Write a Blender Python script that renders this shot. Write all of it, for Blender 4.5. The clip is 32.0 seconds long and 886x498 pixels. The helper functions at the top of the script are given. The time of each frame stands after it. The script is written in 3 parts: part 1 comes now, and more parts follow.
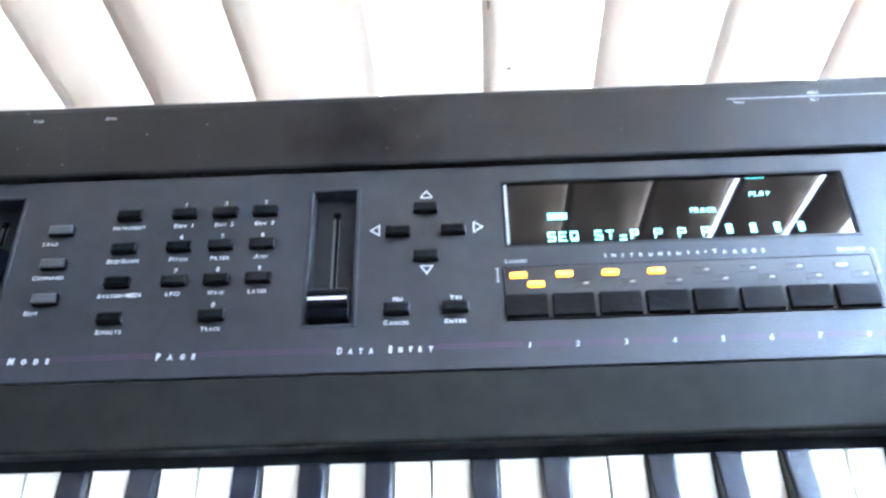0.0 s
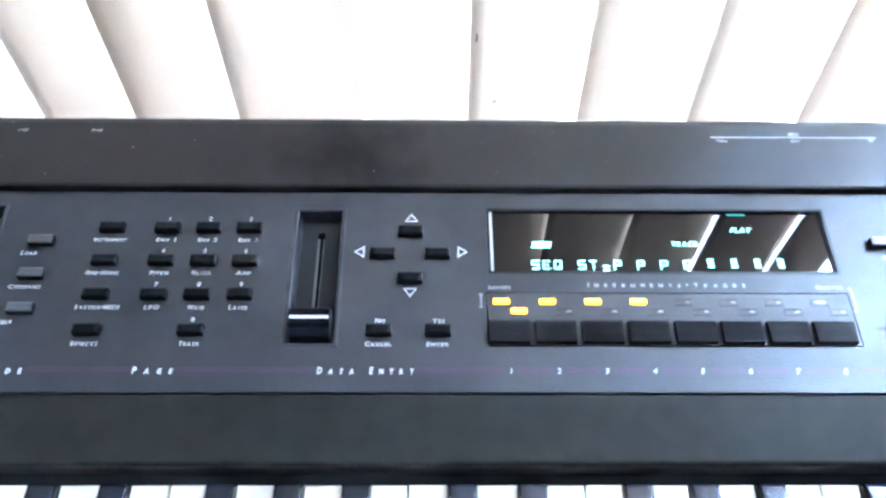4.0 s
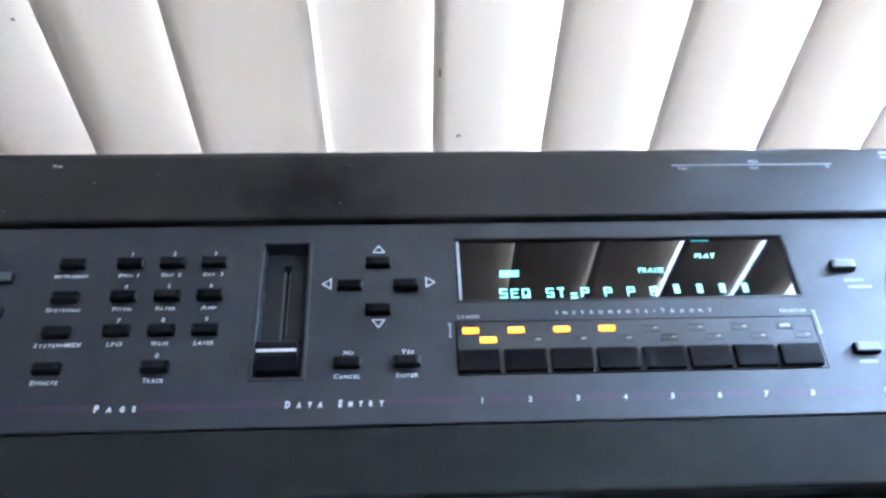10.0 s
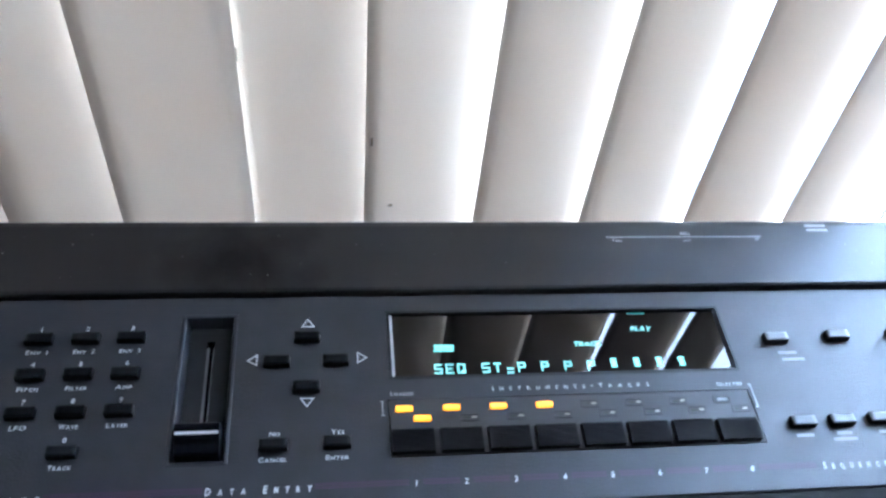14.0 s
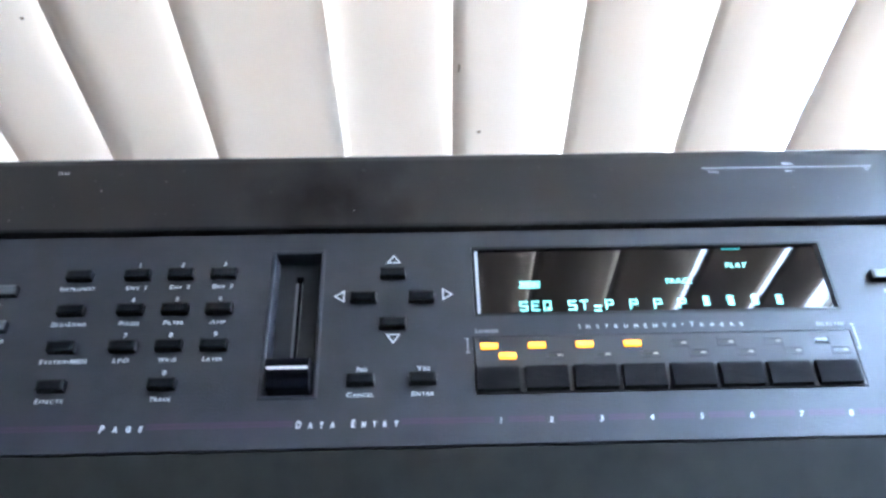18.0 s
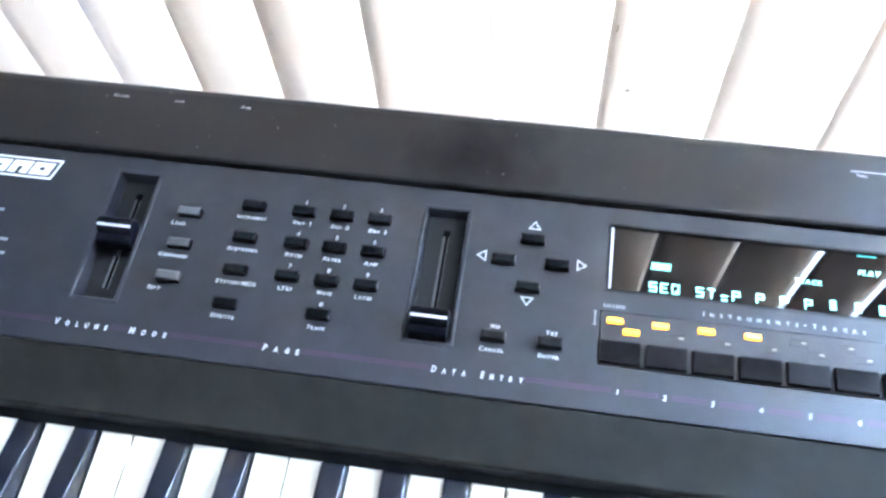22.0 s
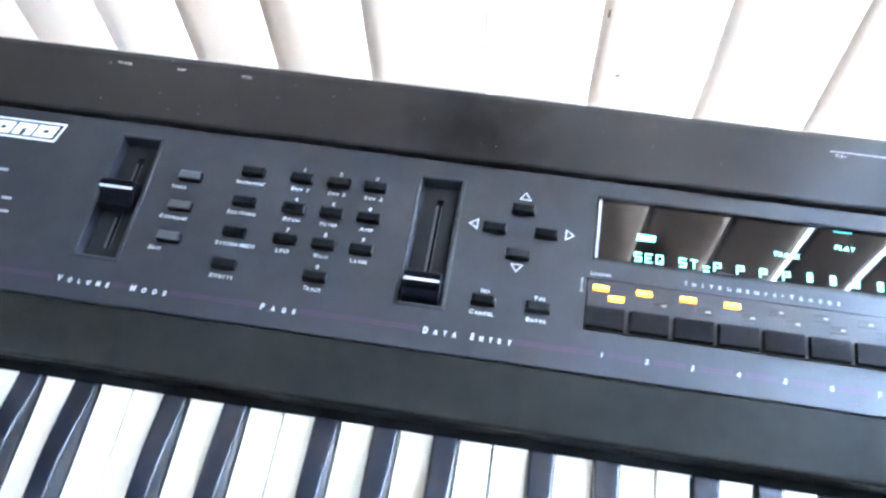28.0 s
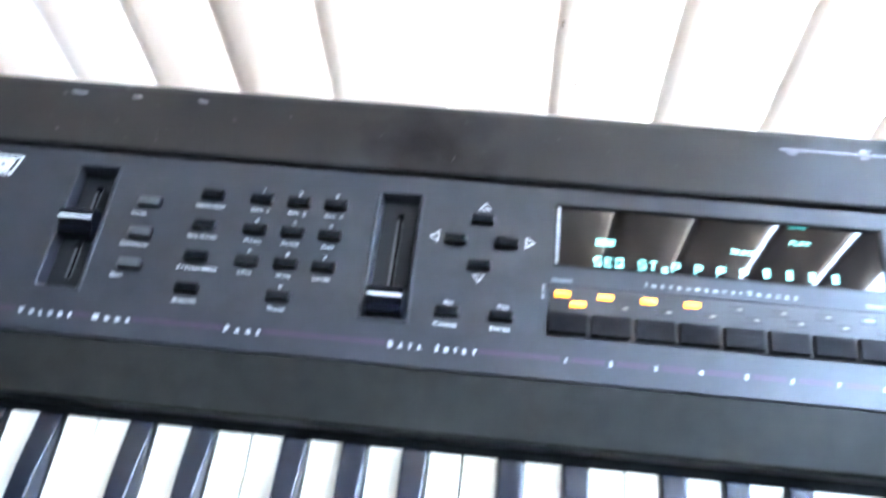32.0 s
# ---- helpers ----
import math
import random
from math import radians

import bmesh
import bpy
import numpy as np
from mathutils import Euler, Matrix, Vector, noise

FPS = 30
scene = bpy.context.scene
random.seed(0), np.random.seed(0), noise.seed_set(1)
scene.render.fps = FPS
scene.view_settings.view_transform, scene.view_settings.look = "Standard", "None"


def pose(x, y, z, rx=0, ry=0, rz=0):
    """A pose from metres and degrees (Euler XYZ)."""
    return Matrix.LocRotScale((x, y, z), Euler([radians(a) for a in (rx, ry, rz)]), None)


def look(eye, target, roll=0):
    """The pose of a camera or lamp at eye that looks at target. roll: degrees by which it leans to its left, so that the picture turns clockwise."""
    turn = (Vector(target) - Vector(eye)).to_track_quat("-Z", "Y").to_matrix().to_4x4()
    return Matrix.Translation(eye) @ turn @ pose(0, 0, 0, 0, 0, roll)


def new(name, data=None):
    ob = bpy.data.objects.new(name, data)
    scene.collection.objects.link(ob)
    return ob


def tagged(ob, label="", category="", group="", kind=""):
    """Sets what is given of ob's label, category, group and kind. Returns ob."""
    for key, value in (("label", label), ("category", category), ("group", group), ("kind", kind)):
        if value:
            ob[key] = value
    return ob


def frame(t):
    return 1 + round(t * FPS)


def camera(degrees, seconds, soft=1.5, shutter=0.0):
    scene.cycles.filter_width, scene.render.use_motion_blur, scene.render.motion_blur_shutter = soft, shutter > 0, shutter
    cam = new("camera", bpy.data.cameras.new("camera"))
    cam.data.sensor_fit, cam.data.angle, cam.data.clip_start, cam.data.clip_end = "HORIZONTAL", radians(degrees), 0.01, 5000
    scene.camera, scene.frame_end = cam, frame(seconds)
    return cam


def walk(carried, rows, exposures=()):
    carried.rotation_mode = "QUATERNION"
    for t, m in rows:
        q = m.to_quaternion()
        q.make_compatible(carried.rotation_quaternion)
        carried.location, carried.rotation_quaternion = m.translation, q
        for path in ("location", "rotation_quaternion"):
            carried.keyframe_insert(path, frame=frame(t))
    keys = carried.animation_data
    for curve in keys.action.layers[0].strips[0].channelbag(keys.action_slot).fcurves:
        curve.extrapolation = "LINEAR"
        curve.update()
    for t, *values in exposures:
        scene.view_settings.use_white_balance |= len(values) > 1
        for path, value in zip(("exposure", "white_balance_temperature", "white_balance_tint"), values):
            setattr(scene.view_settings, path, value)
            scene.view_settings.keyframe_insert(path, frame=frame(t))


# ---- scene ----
cam = camera(54.69, 32.0, soft=2.7, shutter=0.7)
ROWS = [
    (0.0, 0.0025, 0.0735, 1.184, 31.42, 2.06, -1.1),
    (0.5, 0.0039, 0.0721, 1.1812, 31.57, 2.42, -0.32),
    (1.0, 0.0053, 0.0678, 1.1819, 31.87, 2.59, 0.11),
    (1.5, 0.0055, 0.067, 1.1834, 31.93, 2.77, 0.23),
    (2.0, 0.0043, 0.0674, 1.1826, 31.95, 2.65, 0.29),
    (2.5, 0.0062, 0.0694, 1.1799, 32.05, 0.62, -0.54),
    (3.0, 0.0004, 0.0689, 1.1794, 33.58, -0.3, 0.14),
    (3.5, -0.003, 0.0679, 1.1818, 33.93, -0.5, 0.0),
    (5.5, -0.0035, 0.0707, 1.1769, 34.39, -1.09, -0.89),
    (6.0, -0.0034, 0.0667, 1.1786, 34.9, -0.51, -0.42),
    (6.5, -0.0034, 0.0666, 1.1781, 34.61, -1.33, -0.89),
    (7.0, -0.0036, 0.0658, 1.1796, 35.21, -0.88, -0.63),
    (7.5, -0.0035, 0.0662, 1.1809, 35.59, -0.32, -0.55),
    (8.0, -0.002, 0.0668, 1.1787, 35.0, -1.09, -0.97),
    (8.5, -0.0033, 0.0679, 1.1785, 35.06, -1.37, -1.18),
    (9.0, -0.0024, 0.072, 1.1763, 35.88, -2.69, -2.59),
    (9.5, -0.003, 0.0685, 1.1766, 36.31, -2.46, -2.58),
    (10.0, -0.0044, 0.0654, 1.1779, 36.64, -2.02, -2.48),
    (10.5, -0.0034, 0.0668, 1.1751, 35.96, -3.43, -3.02),
    (11.0, -0.0046, 0.069, 1.171, 37.69, -5.1, -4.34),
    (11.5, -0.0055, 0.0723, 1.1706, 40.29, -5.88, -5.13),
    (12.0, -0.005, 0.0736, 1.1686, 41.87, -6.22, -5.86),
    (12.5, -0.0035, 0.0733, 1.1683, 41.16, -5.87, -5.72),
    (13.0, -0.0051, 0.0741, 1.1678, 42.24, -6.02, -5.9),
    (13.5, -0.0051, 0.074, 1.1706, 41.69, -5.98, -5.49),
    (15.5, -0.005, 0.0777, 1.1669, 40.93, -3.94, -5.15),
    (16.0, -0.0063, 0.0786, 1.1673, 40.31, -3.27, -4.79),
    (16.5, -0.0063, 0.0804, 1.1657, 39.76, -3.26, -4.77),
    (17.0, -0.0059, 0.0829, 1.163, 39.44, -4.0, -4.95),
    (17.5, -0.0033, 0.081, 1.1685, 35.82, -2.72, -3.11),
    (18.0, -0.0002, 0.0845, 1.1721, 35.48, -0.59, -1.63),
    (18.5, 0.003, 0.0946, 1.1808, 34.66, 0.08, 0.75),
    (19.0, -0.0032, 0.1024, 1.1936, 33.01, 1.21, 3.79),
    (19.5, -0.0068, 0.1012, 1.2, 30.83, 1.54, 5.44),
    (20.0, -0.0101, 0.0993, 1.2031, 29.84, 1.46, 6.89),
    (20.5, -0.0108, 0.0979, 1.204, 29.07, 1.73, 7.54),
    (21.0, -0.0108, 0.0944, 1.2094, 29.58, 1.74, 8.33),
    (21.5, -0.0107, 0.0922, 1.2104, 29.66, 1.91, 8.44),
    (22.0, -0.0121, 0.0903, 1.2096, 29.42, 2.13, 8.52),
    (22.5, -0.0095, 0.0872, 1.2103, 29.33, 2.76, 8.67),
    (23.0, -0.0103, 0.0853, 1.2096, 28.92, 2.49, 8.3),
    (23.5, -0.0094, 0.0834, 1.2108, 29.15, 2.39, 8.47),
    (24.0, -0.0105, 0.0772, 1.2133, 30.03, 2.07, 8.85),
    (24.5, -0.0093, 0.0717, 1.2134, 30.09, 1.53, 8.2),
    (25.0, -0.0061, 0.0666, 1.2116, 29.48, 1.53, 7.98),
    (25.5, -0.0018, 0.0633, 1.2122, 29.41, 1.41, 8.01),
    (26.0, -0.0004, 0.0648, 1.2125, 29.13, 1.46, 7.57),
    (26.5, -0.0058, 0.0654, 1.2142, 29.67, 1.51, 8.52),
    (28.5, -0.0123, 0.0725, 1.215, 29.09, 0.62, 9.15),
    (29.0, -0.0103, 0.0722, 1.2156, 29.6, 1.38, 9.09),
    (29.5, -0.0087, 0.0689, 1.216, 29.41, 0.72, 8.49),
    (30.0, -0.0112, 0.0647, 1.2191, 29.82, 1.04, 9.04),
    (30.5, -0.008, 0.0662, 1.217, 29.63, 1.06, 8.11),
    (31.0, -0.0096, 0.0712, 1.2152, 29.36, 1.14, 8.08),
    (31.5, -0.0067, 0.0722, 1.2138, 29.15, 1.1, 7.75),
    (31.9, -0.0052, 0.0713, 1.2148, 29.38, 0.96, 6.98),
    (32.0, -0.0034, 0.07, 1.2162, 30.21, 0.87, 6.13),
    (32.1, -0.0014, 0.0686, 1.2176, 31.15, 0.77, 5.15),
]
STOPS = ((0.0, 0.35, 5540), (2.0, 0.33, 5540), (3.0, 0.39, 5490), (6.0, 0.04, 5440), (8.5, -0.16, 5440), (10.0, -0.43, 5390), (11.0, -0.38, 5440), (11.7, -0.9, 5440), (16.0, -1.05, 5440), (17.0, -0.9, 5440), (18.0, -0.28, 5440), (19.0, -0.01, 5490), (20.0, 0.35, 5490), (23.0, 0.49, 5490), (29.0, 0.53, 5490), (32.0, 0.59, 5490))
EXPOSURES = [(t, e, k + 40, 14) for t, e, k in STOPS]
walk(cam, [(t, pose(x, y, z, rx, ry, rz)) for t, x, y, z, rx, ry, rz in ROWS], EXPOSURES)

# ---- daylight ----
Z0 = 0.86                      # height of the control panel above the floor
K = 0.001                      # millimetres to metres

world = bpy.data.worlds.new("world")
scene.world = world
world.use_nodes = True
wn = world.node_tree.nodes
sky = wn.new("ShaderNodeTexSky")
sky.sky_type, sky.sun_disc = "NISHITA", False
sky.sun_elevation, sky.sun_rotation = radians(72), radians(20)
world.node_tree.links.new(sky.outputs[0], wn["Background"].inputs[0])
wn["Background"].inputs[1].default_value = 0.15

sun = new("sun", bpy.data.lights.new("sun", "SUN"))
sun.data.energy, sun.data.angle, sun.data.color = 0.6, radians(25), (1.0, 0.96, 0.9)
sun.matrix_world = look((0.3, 0.8, 2.6), (0, 0, 0))

skylight = new("window_skylight", bpy.data.lights.new("window_skylight", "AREA"))
skylight.data.shape, skylight.data.size, skylight.data.size_y = "RECTANGLE", 2.26, 1.92
skylight.data.energy, skylight.data.color = 2150, (0.64, 0.81, 1.0)
skylight.matrix_world = look((0.77, 0.86, 1.37), (0.77, 0.0, 1.37))
SKY_GLOW = 75.0                # radiance of the bright sky behind the blind


# ---- materials ----
def material(name, color, rough=0.5, metal=0.0, vary=0.15, scale=60.0, bump=0.0, bump_scale=900.0, specular=0.5, per_object=0.0):
    m = bpy.data.materials.new(name)
    m.use_nodes = True
    nt = m.node_tree
    b = nt.nodes["Principled BSDF"]
    b.inputs["Metallic"].default_value, b.inputs["Roughness"].default_value = metal, rough
    b.inputs["Specular IOR Level"].default_value = specular
    co = nt.nodes.new("ShaderNodeTexCoord")
    n1 = nt.nodes.new("ShaderNodeTexNoise")
    n1.inputs["Scale"].default_value, n1.inputs["Detail"].default_value = scale, 5
    nt.links.new(co.outputs["Object"], n1.inputs["Vector"])
    ramp = nt.nodes.new("ShaderNodeMapRange")
    ramp.inputs[1].default_value, ramp.inputs[2].default_value = 0.3, 0.7
    ramp.inputs[3].default_value, ramp.inputs[4].default_value = 1 - vary, 1 + vary
    nt.links.new(n1.outputs[0], ramp.inputs[0])
    mul = nt.nodes.new("ShaderNodeMix")
    mul.data_type, mul.blend_type = "RGBA", "MULTIPLY"
    mul.inputs[0].default_value = 1.0
    mul.inputs[6].default_value = (*color, 1)
    last = ramp.outputs[0]
    if per_object:
        oi = nt.nodes.new("ShaderNodeObjectInfo")
        r2 = nt.nodes.new("ShaderNodeMapRange")
        r2.inputs[3].default_value, r2.inputs[4].default_value = 1 - per_object, 1 + per_object
        nt.links.new(oi.outputs["Random"], r2.inputs[0])
        mm = nt.nodes.new("ShaderNodeMath")
        mm.operation = "MULTIPLY"
        nt.links.new(last, mm.inputs[0])
        nt.links.new(r2.outputs[0], mm.inputs[1])
        last = mm.outputs[0]
    nt.links.new(last, mul.inputs[7])
    nt.links.new(mul.outputs[2], b.inputs["Base Color"])
    rr = nt.nodes.new("ShaderNodeMapRange")
    rr.inputs[3].default_value, rr.inputs[4].default_value = rough * 0.85, min(1.0, rough * 1.15)
    nt.links.new(n1.outputs[0], rr.inputs[0])
    nt.links.new(rr.outputs[0], b.inputs["Roughness"])
    if bump:
        n2 = nt.nodes.new("ShaderNodeTexNoise")
        n2.inputs["Scale"].default_value, n2.inputs["Detail"].default_value = bump_scale, 3
        nt.links.new(co.outputs["Object"], n2.inputs["Vector"])
        bp = nt.nodes.new("ShaderNodeBump")
        bp.inputs["Strength"].default_value, bp.inputs["Distance"].default_value = bump, 0.0004
        nt.links.new(n2.outputs[0], bp.inputs["Height"])
        nt.links.new(bp.outputs[0], b.inputs["Normal"])
    return m


def glowing(name, color, strength):
    m = bpy.data.materials.new(name)
    m.use_nodes = True
    b = m.node_tree.nodes["Principled BSDF"]
    b.inputs["Base Color"].default_value = (*[c * 0.3 for c in color], 1)
    b.inputs["Emission Color"].default_value = (*color, 1)
    b.inputs["Emission Strength"].default_value = strength
    return m


def glass(name, color, rough=0.0, ior=1.5):
    m = bpy.data.materials.new(name)
    m.use_nodes = True
    b = m.node_tree.nodes["Principled BSDF"]
    b.inputs["Base Color"].default_value = (*color, 1)
    b.inputs["Roughness"].default_value = rough
    b.inputs["Transmission Weight"].default_value = 1.0
    b.inputs["IOR"].default_value = ior
    return m


def smudged(m, centre, reach, specular):
    """A greasy dull blotch of uneven outline on a surface."""
    nt = m.node_tree
    b = nt.nodes["Principled BSDF"]
    co = nt.nodes.new("ShaderNodeTexCoord")
    n = nt.nodes.new("ShaderNodeTexNoise")
    n.inputs["Scale"].default_value, n.inputs["Detail"].default_value = 55, 4
    nt.links.new(co.outputs["Object"], n.inputs["Vector"])
    far = nt.nodes.new("ShaderNodeVectorMath")
    far.operation = "DISTANCE"
    far.inputs[1].default_value = centre
    nt.links.new(co.outputs["Object"], far.inputs[0])
    add = nt.nodes.new("ShaderNodeMath")
    add.operation, add.inputs[1].default_value = "MULTIPLY_ADD", reach * 1.2
    nt.links.new(n.outputs[0], add.inputs[0])
    nt.links.new(far.outputs["Value"], add.inputs[2])
    r = nt.nodes.new("ShaderNodeMapRange")
    r.inputs[1].default_value, r.inputs[2].default_value = reach * 0.7, reach * 1.7
    r.inputs[3].default_value, r.inputs[4].default_value = specular * 0.12, specular
    nt.links.new(add.outputs[0], r.inputs[0])
    nt.links.new(r.outputs[0], b.inputs["Specular IOR Level"])


def bowed(m, crest, bend):
    """A moulded surface that is not quite flat: it falls off to both sides of its crest along x."""
    nt = m.node_tree
    co = nt.nodes.new("ShaderNodeTexCoord")
    sep = nt.nodes.new("ShaderNodeSeparateXYZ")
    nt.links.new(co.outputs["Object"], sep.inputs[0])
    slope = nt.nodes.new("ShaderNodeMath")
    slope.operation = "MULTIPLY_ADD"
    slope.inputs[1].default_value, slope.inputs[2].default_value = bend / K, -crest * bend / K
    nt.links.new(sep.outputs[0], slope.inputs[0])
    up = nt.nodes.new("ShaderNodeCombineXYZ")
    up.inputs[2].default_value = 1.0
    nt.links.new(slope.outputs[0], up.inputs[0])
    nt.links.new(up.outputs[0], nt.nodes["Principled BSDF"].inputs["Normal"])


def vane_material():
    m = bpy.data.materials.new("vane_vinyl")
    m.use_nodes = True
    nt = m.node_tree
    b = nt.nodes["Principled BSDF"]
    out = nt.nodes["Material Output"]
    co = nt.nodes.new("ShaderNodeTexCoord")
    st = nt.nodes.new("ShaderNodeMapping")
    st.inputs["Scale"].default_value = (260, 260, 6)
    nt.links.new(co.outputs["Object"], st.inputs["Vector"])
    n = nt.nodes.new("ShaderNodeTexNoise")
    n.inputs["Scale"].default_value = 1.0
    nt.links.new(st.outputs[0], n.inputs["Vector"])
    big = nt.nodes.new("ShaderNodeTexNoise")
    big.inputs["Scale"].default_value = 9.0
    nt.links.new(co.outputs["Object"], big.inputs["Vector"])
    mix = nt.nodes.new("ShaderNodeMix")
    mix.data_type = "RGBA"
    mix.inputs[6].default_value, mix.inputs[7].default_value = (0.69, 0.595, 0.495, 1), (0.75, 0.665, 0.565, 1)
    nt.links.new(big.outputs[0], mix.inputs[0])
    bp = nt.nodes.new("ShaderNodeBump")
    bp.inputs["Strength"].default_value, bp.inputs["Distance"].default_value = 0.15, 0.0003
    nt.links.new(n.outputs[0], bp.inputs["Height"])
    b.inputs["Roughness"].default_value = 0.55
    b.inputs["Specular IOR Level"].default_value = 0.25
    warm = nt.nodes.new("ShaderNodeMix")
    warm.data_type, warm.blend_type = "RGBA", "MULTIPLY"
    warm.inputs[0].default_value, warm.inputs[7].default_value = 1.0, (1.02, 1.0, 0.975, 1)
    nt.links.new(mix.outputs[2], warm.inputs[6])
    nt.links.new(warm.outputs[2], b.inputs["Base Color"])
    nt.links.new(bp.outputs[0], b.inputs["Normal"])
    tr = nt.nodes.new("ShaderNodeBsdfTranslucent")
    nt.links.new(mix.outputs[2], tr.inputs[0])
    ms = nt.nodes.new("ShaderNodeMixShader")
    ms.inputs[0].default_value = VANE_THROUGH
    nt.links.new(b.outputs[0], ms.inputs[1])
    nt.links.new(tr.outputs[0], ms.inputs[2])
    nt.links.new(ms.outputs[0], out.inputs[0])
    return m


VANE_THROUGH = 0.128
M_PANEL = material("charcoal_panel", (0.0094, 0.0097, 0.0118), 0.40, vary=0.24, scale=90, bump=0.42, bump_scale=1100, specular=0.29)
M_DECK = material("black_deck", (0.0062, 0.0049, 0.0043), 0.32, vary=0.25, scale=18, bump=0.08, bump_scale=1500, specular=0.20)
smudged(M_DECK, (-0.044, 0.333, 0.003), 0.036, 0.20)
M_LIP = material("black_lip", (0.0094, 0.0089, 0.0074), 0.45, vary=0.22, scale=95, bump=0.25, bump_scale=1500, specular=0.04)
M_BLACK = material("black_plastic", (0.009, 0.009, 0.010), 0.42, vary=0.12, scale=80, bump=0.1, specular=0.3)
M_WELL = material("slot_black", (0.0085, 0.0083, 0.0085), 0.55, vary=0.2, scale=90, specular=0.12)
M_RIMDARK = material("rim_plastic", (0.011, 0.011, 0.014), 0.40, vary=0.1, scale=80, specular=0.24)
M_GUIDE = material("guide_strip", (0.036, 0.035, 0.035), 0.45, vary=0.25, scale=150)
M_FELT = material("felt_black", (0.004, 0.004, 0.0045), 0.95, vary=0.2, scale=300)
M_BUTTON = material("button_black", (0.0025, 0.0025, 0.0030), 0.36, vary=0.1, scale=120, per_object=0.15, specular=0.10)
M_GREYBTN = material("button_grey", (0.022, 0.022, 0.024), 0.45, vary=0.08, scale=120, per_object=0.08, specular=0.6)
M_CAP = material("button_cap_black", (0.0032, 0.0032, 0.0036), 0.38, vary=0.1, scale=120, per_object=0.15, specular=0.06)
M_TRACKBTN = material("track_button_black", (0.0034, 0.0028, 0.0028), 0.50, vary=0.3, scale=260, bump=0.3, bump_scale=1400, per_object=0.1, specular=0.03)
M_KNOB = material("knob_black", (0.0013, 0.0013, 0.0026), 0.30, vary=0.1, scale=90, specular=0.05)
M_EDGE = material("moulded_edge", (0.010, 0.010, 0.012), 0.32, vary=0.15, scale=60, specular=0.25)
M_BEZEL = material("bezel_black", (0.003, 0.003, 0.004), 0.35, vary=0.1, scale=90, specular=0.12)
M_HOLE_SHADE = material("hole_shade_black", (0.0012, 0.0012, 0.0014), 0.9, vary=0.1, scale=90, specular=0.0)
M_PLATE = material("led_plate", (0.0130, 0.0108, 0.0102), 0.40, vary=0.12, scale=60, specular=0.26)
M_PRINT = material("white_print", (0.46, 0.46, 0.48), 0.6, vary=0.08, scale=300)
M_PRINTDIM = material("grey_print", (0.28, 0.28, 0.30), 0.6, vary=0.08, scale=300)
M_PURPLE = material("purple_print", (0.027, 0.013, 0.028), 0.42, vary=0.15, scale=200, specular=0.25)
M_IVORY = material("key_white", (0.84, 0.765, 0.61), 0.22, vary=0.03, scale=40, per_object=0.03)
M_EBONY = material("key_black", (0.0026, 0.0032, 0.0056), 0.24, vary=0.05, scale=60, specular=0.26)
M_GLINT = material("glint_paint", (0.19, 0.165, 0.13), 0.35, vary=0.2, scale=200)
M_LEDOFF = material("led_unlit", (0.034, 0.030, 0.027), 0.25, vary=0.05, scale=100)
M_LED = glowing("led_yellow", (1.0, 0.40, 0.014), 5.0)
M_VFD = glowing("vfd_cyan", (0.36, 1.0, 0.90), 3.2)
M_VFDDIM = glowing("vfd_cyan_dim", (0.05, 0.6, 0.5), 0.6)
M_SCREEN = material("screen_backing", (0.006, 0.006, 0.007), 0.5, vary=0.1, scale=50)
M_SMOKE = material("smoked_lens", (0.0012, 0.0009, 0.0010), 0.022, vary=0.05, scale=30, specular=0.22)
M_SMOKE.node_tree.nodes["Principled BSDF"].inputs["Specular Tint"].default_value = (1.0, 0.92, 0.87, 1)
bowed(M_SMOKE, 0.053, 0.0004)
M_LINE = material("bright_white_print", (0.80, 0.80, 0.80), 0.5, vary=0.06, scale=300)
M_CLEAR = glass("window_glass", (0.97, 0.98, 0.98))
M_RIM = material("lens_edge", (0.42, 0.43, 0.46), 0.3, vary=0.05, scale=100)
M_WALL = material("wall_paint", (0.26, 0.23, 0.20), 0.8, vary=0.05, scale=3, bump=0.2, bump_scale=250)
M_CEIL = material("ceiling_paint", (0.36, 0.35, 0.33), 0.85, vary=0.04, scale=3, bump=0.2, bump_scale=250)
M_FLOOR = material("carpet", (0.09, 0.072, 0.058), 0.95, vary=0.2, scale=40, bump=0.6, bump_scale=700)
M_WOOD = material("table_wood", (0.16, 0.09, 0.05), 0.45, vary=0.25, scale=20)
M_ALU = material("window_aluminium", (0.62, 0.62, 0.62), 0.4, 0.0, vary=0.05, scale=30)
M_VANE = vane_material()
M_STAIN = material("brown_stain", (0.26, 0.19, 0.12), 0.7, vary=0.3, scale=300)
M_DUST = material("dust_grey", (0.09, 0.085, 0.08), 0.9, vary=0.3, scale=300)


# ---- mesh helpers (millimetres) ----
def box(bm, x0, x1, y0, y1, z0, z1):
    v = [bm.verts.new((x * K, y * K, z * K)) for z in (z0, z1) for y in (y0, y1) for x in (x0, x1)]
    for f in ((0, 2, 3, 1), (4, 5, 7, 6), (0, 1, 5, 4), (2, 6, 7, 3), (0, 4, 6, 2), (1, 3, 7, 5)):
        bm.faces.new([v[i] for i in f])
    return v


def bevelled(bm, width, segments=2, verts=None):
    edges = bm.edges[:] if verts is None else list({e for v in verts for e in v.link_edges})
    bmesh.ops.bevel(bm, geom=edges, offset=width * K, segments=segments, affect="EDGES", clamp_overlap=True)


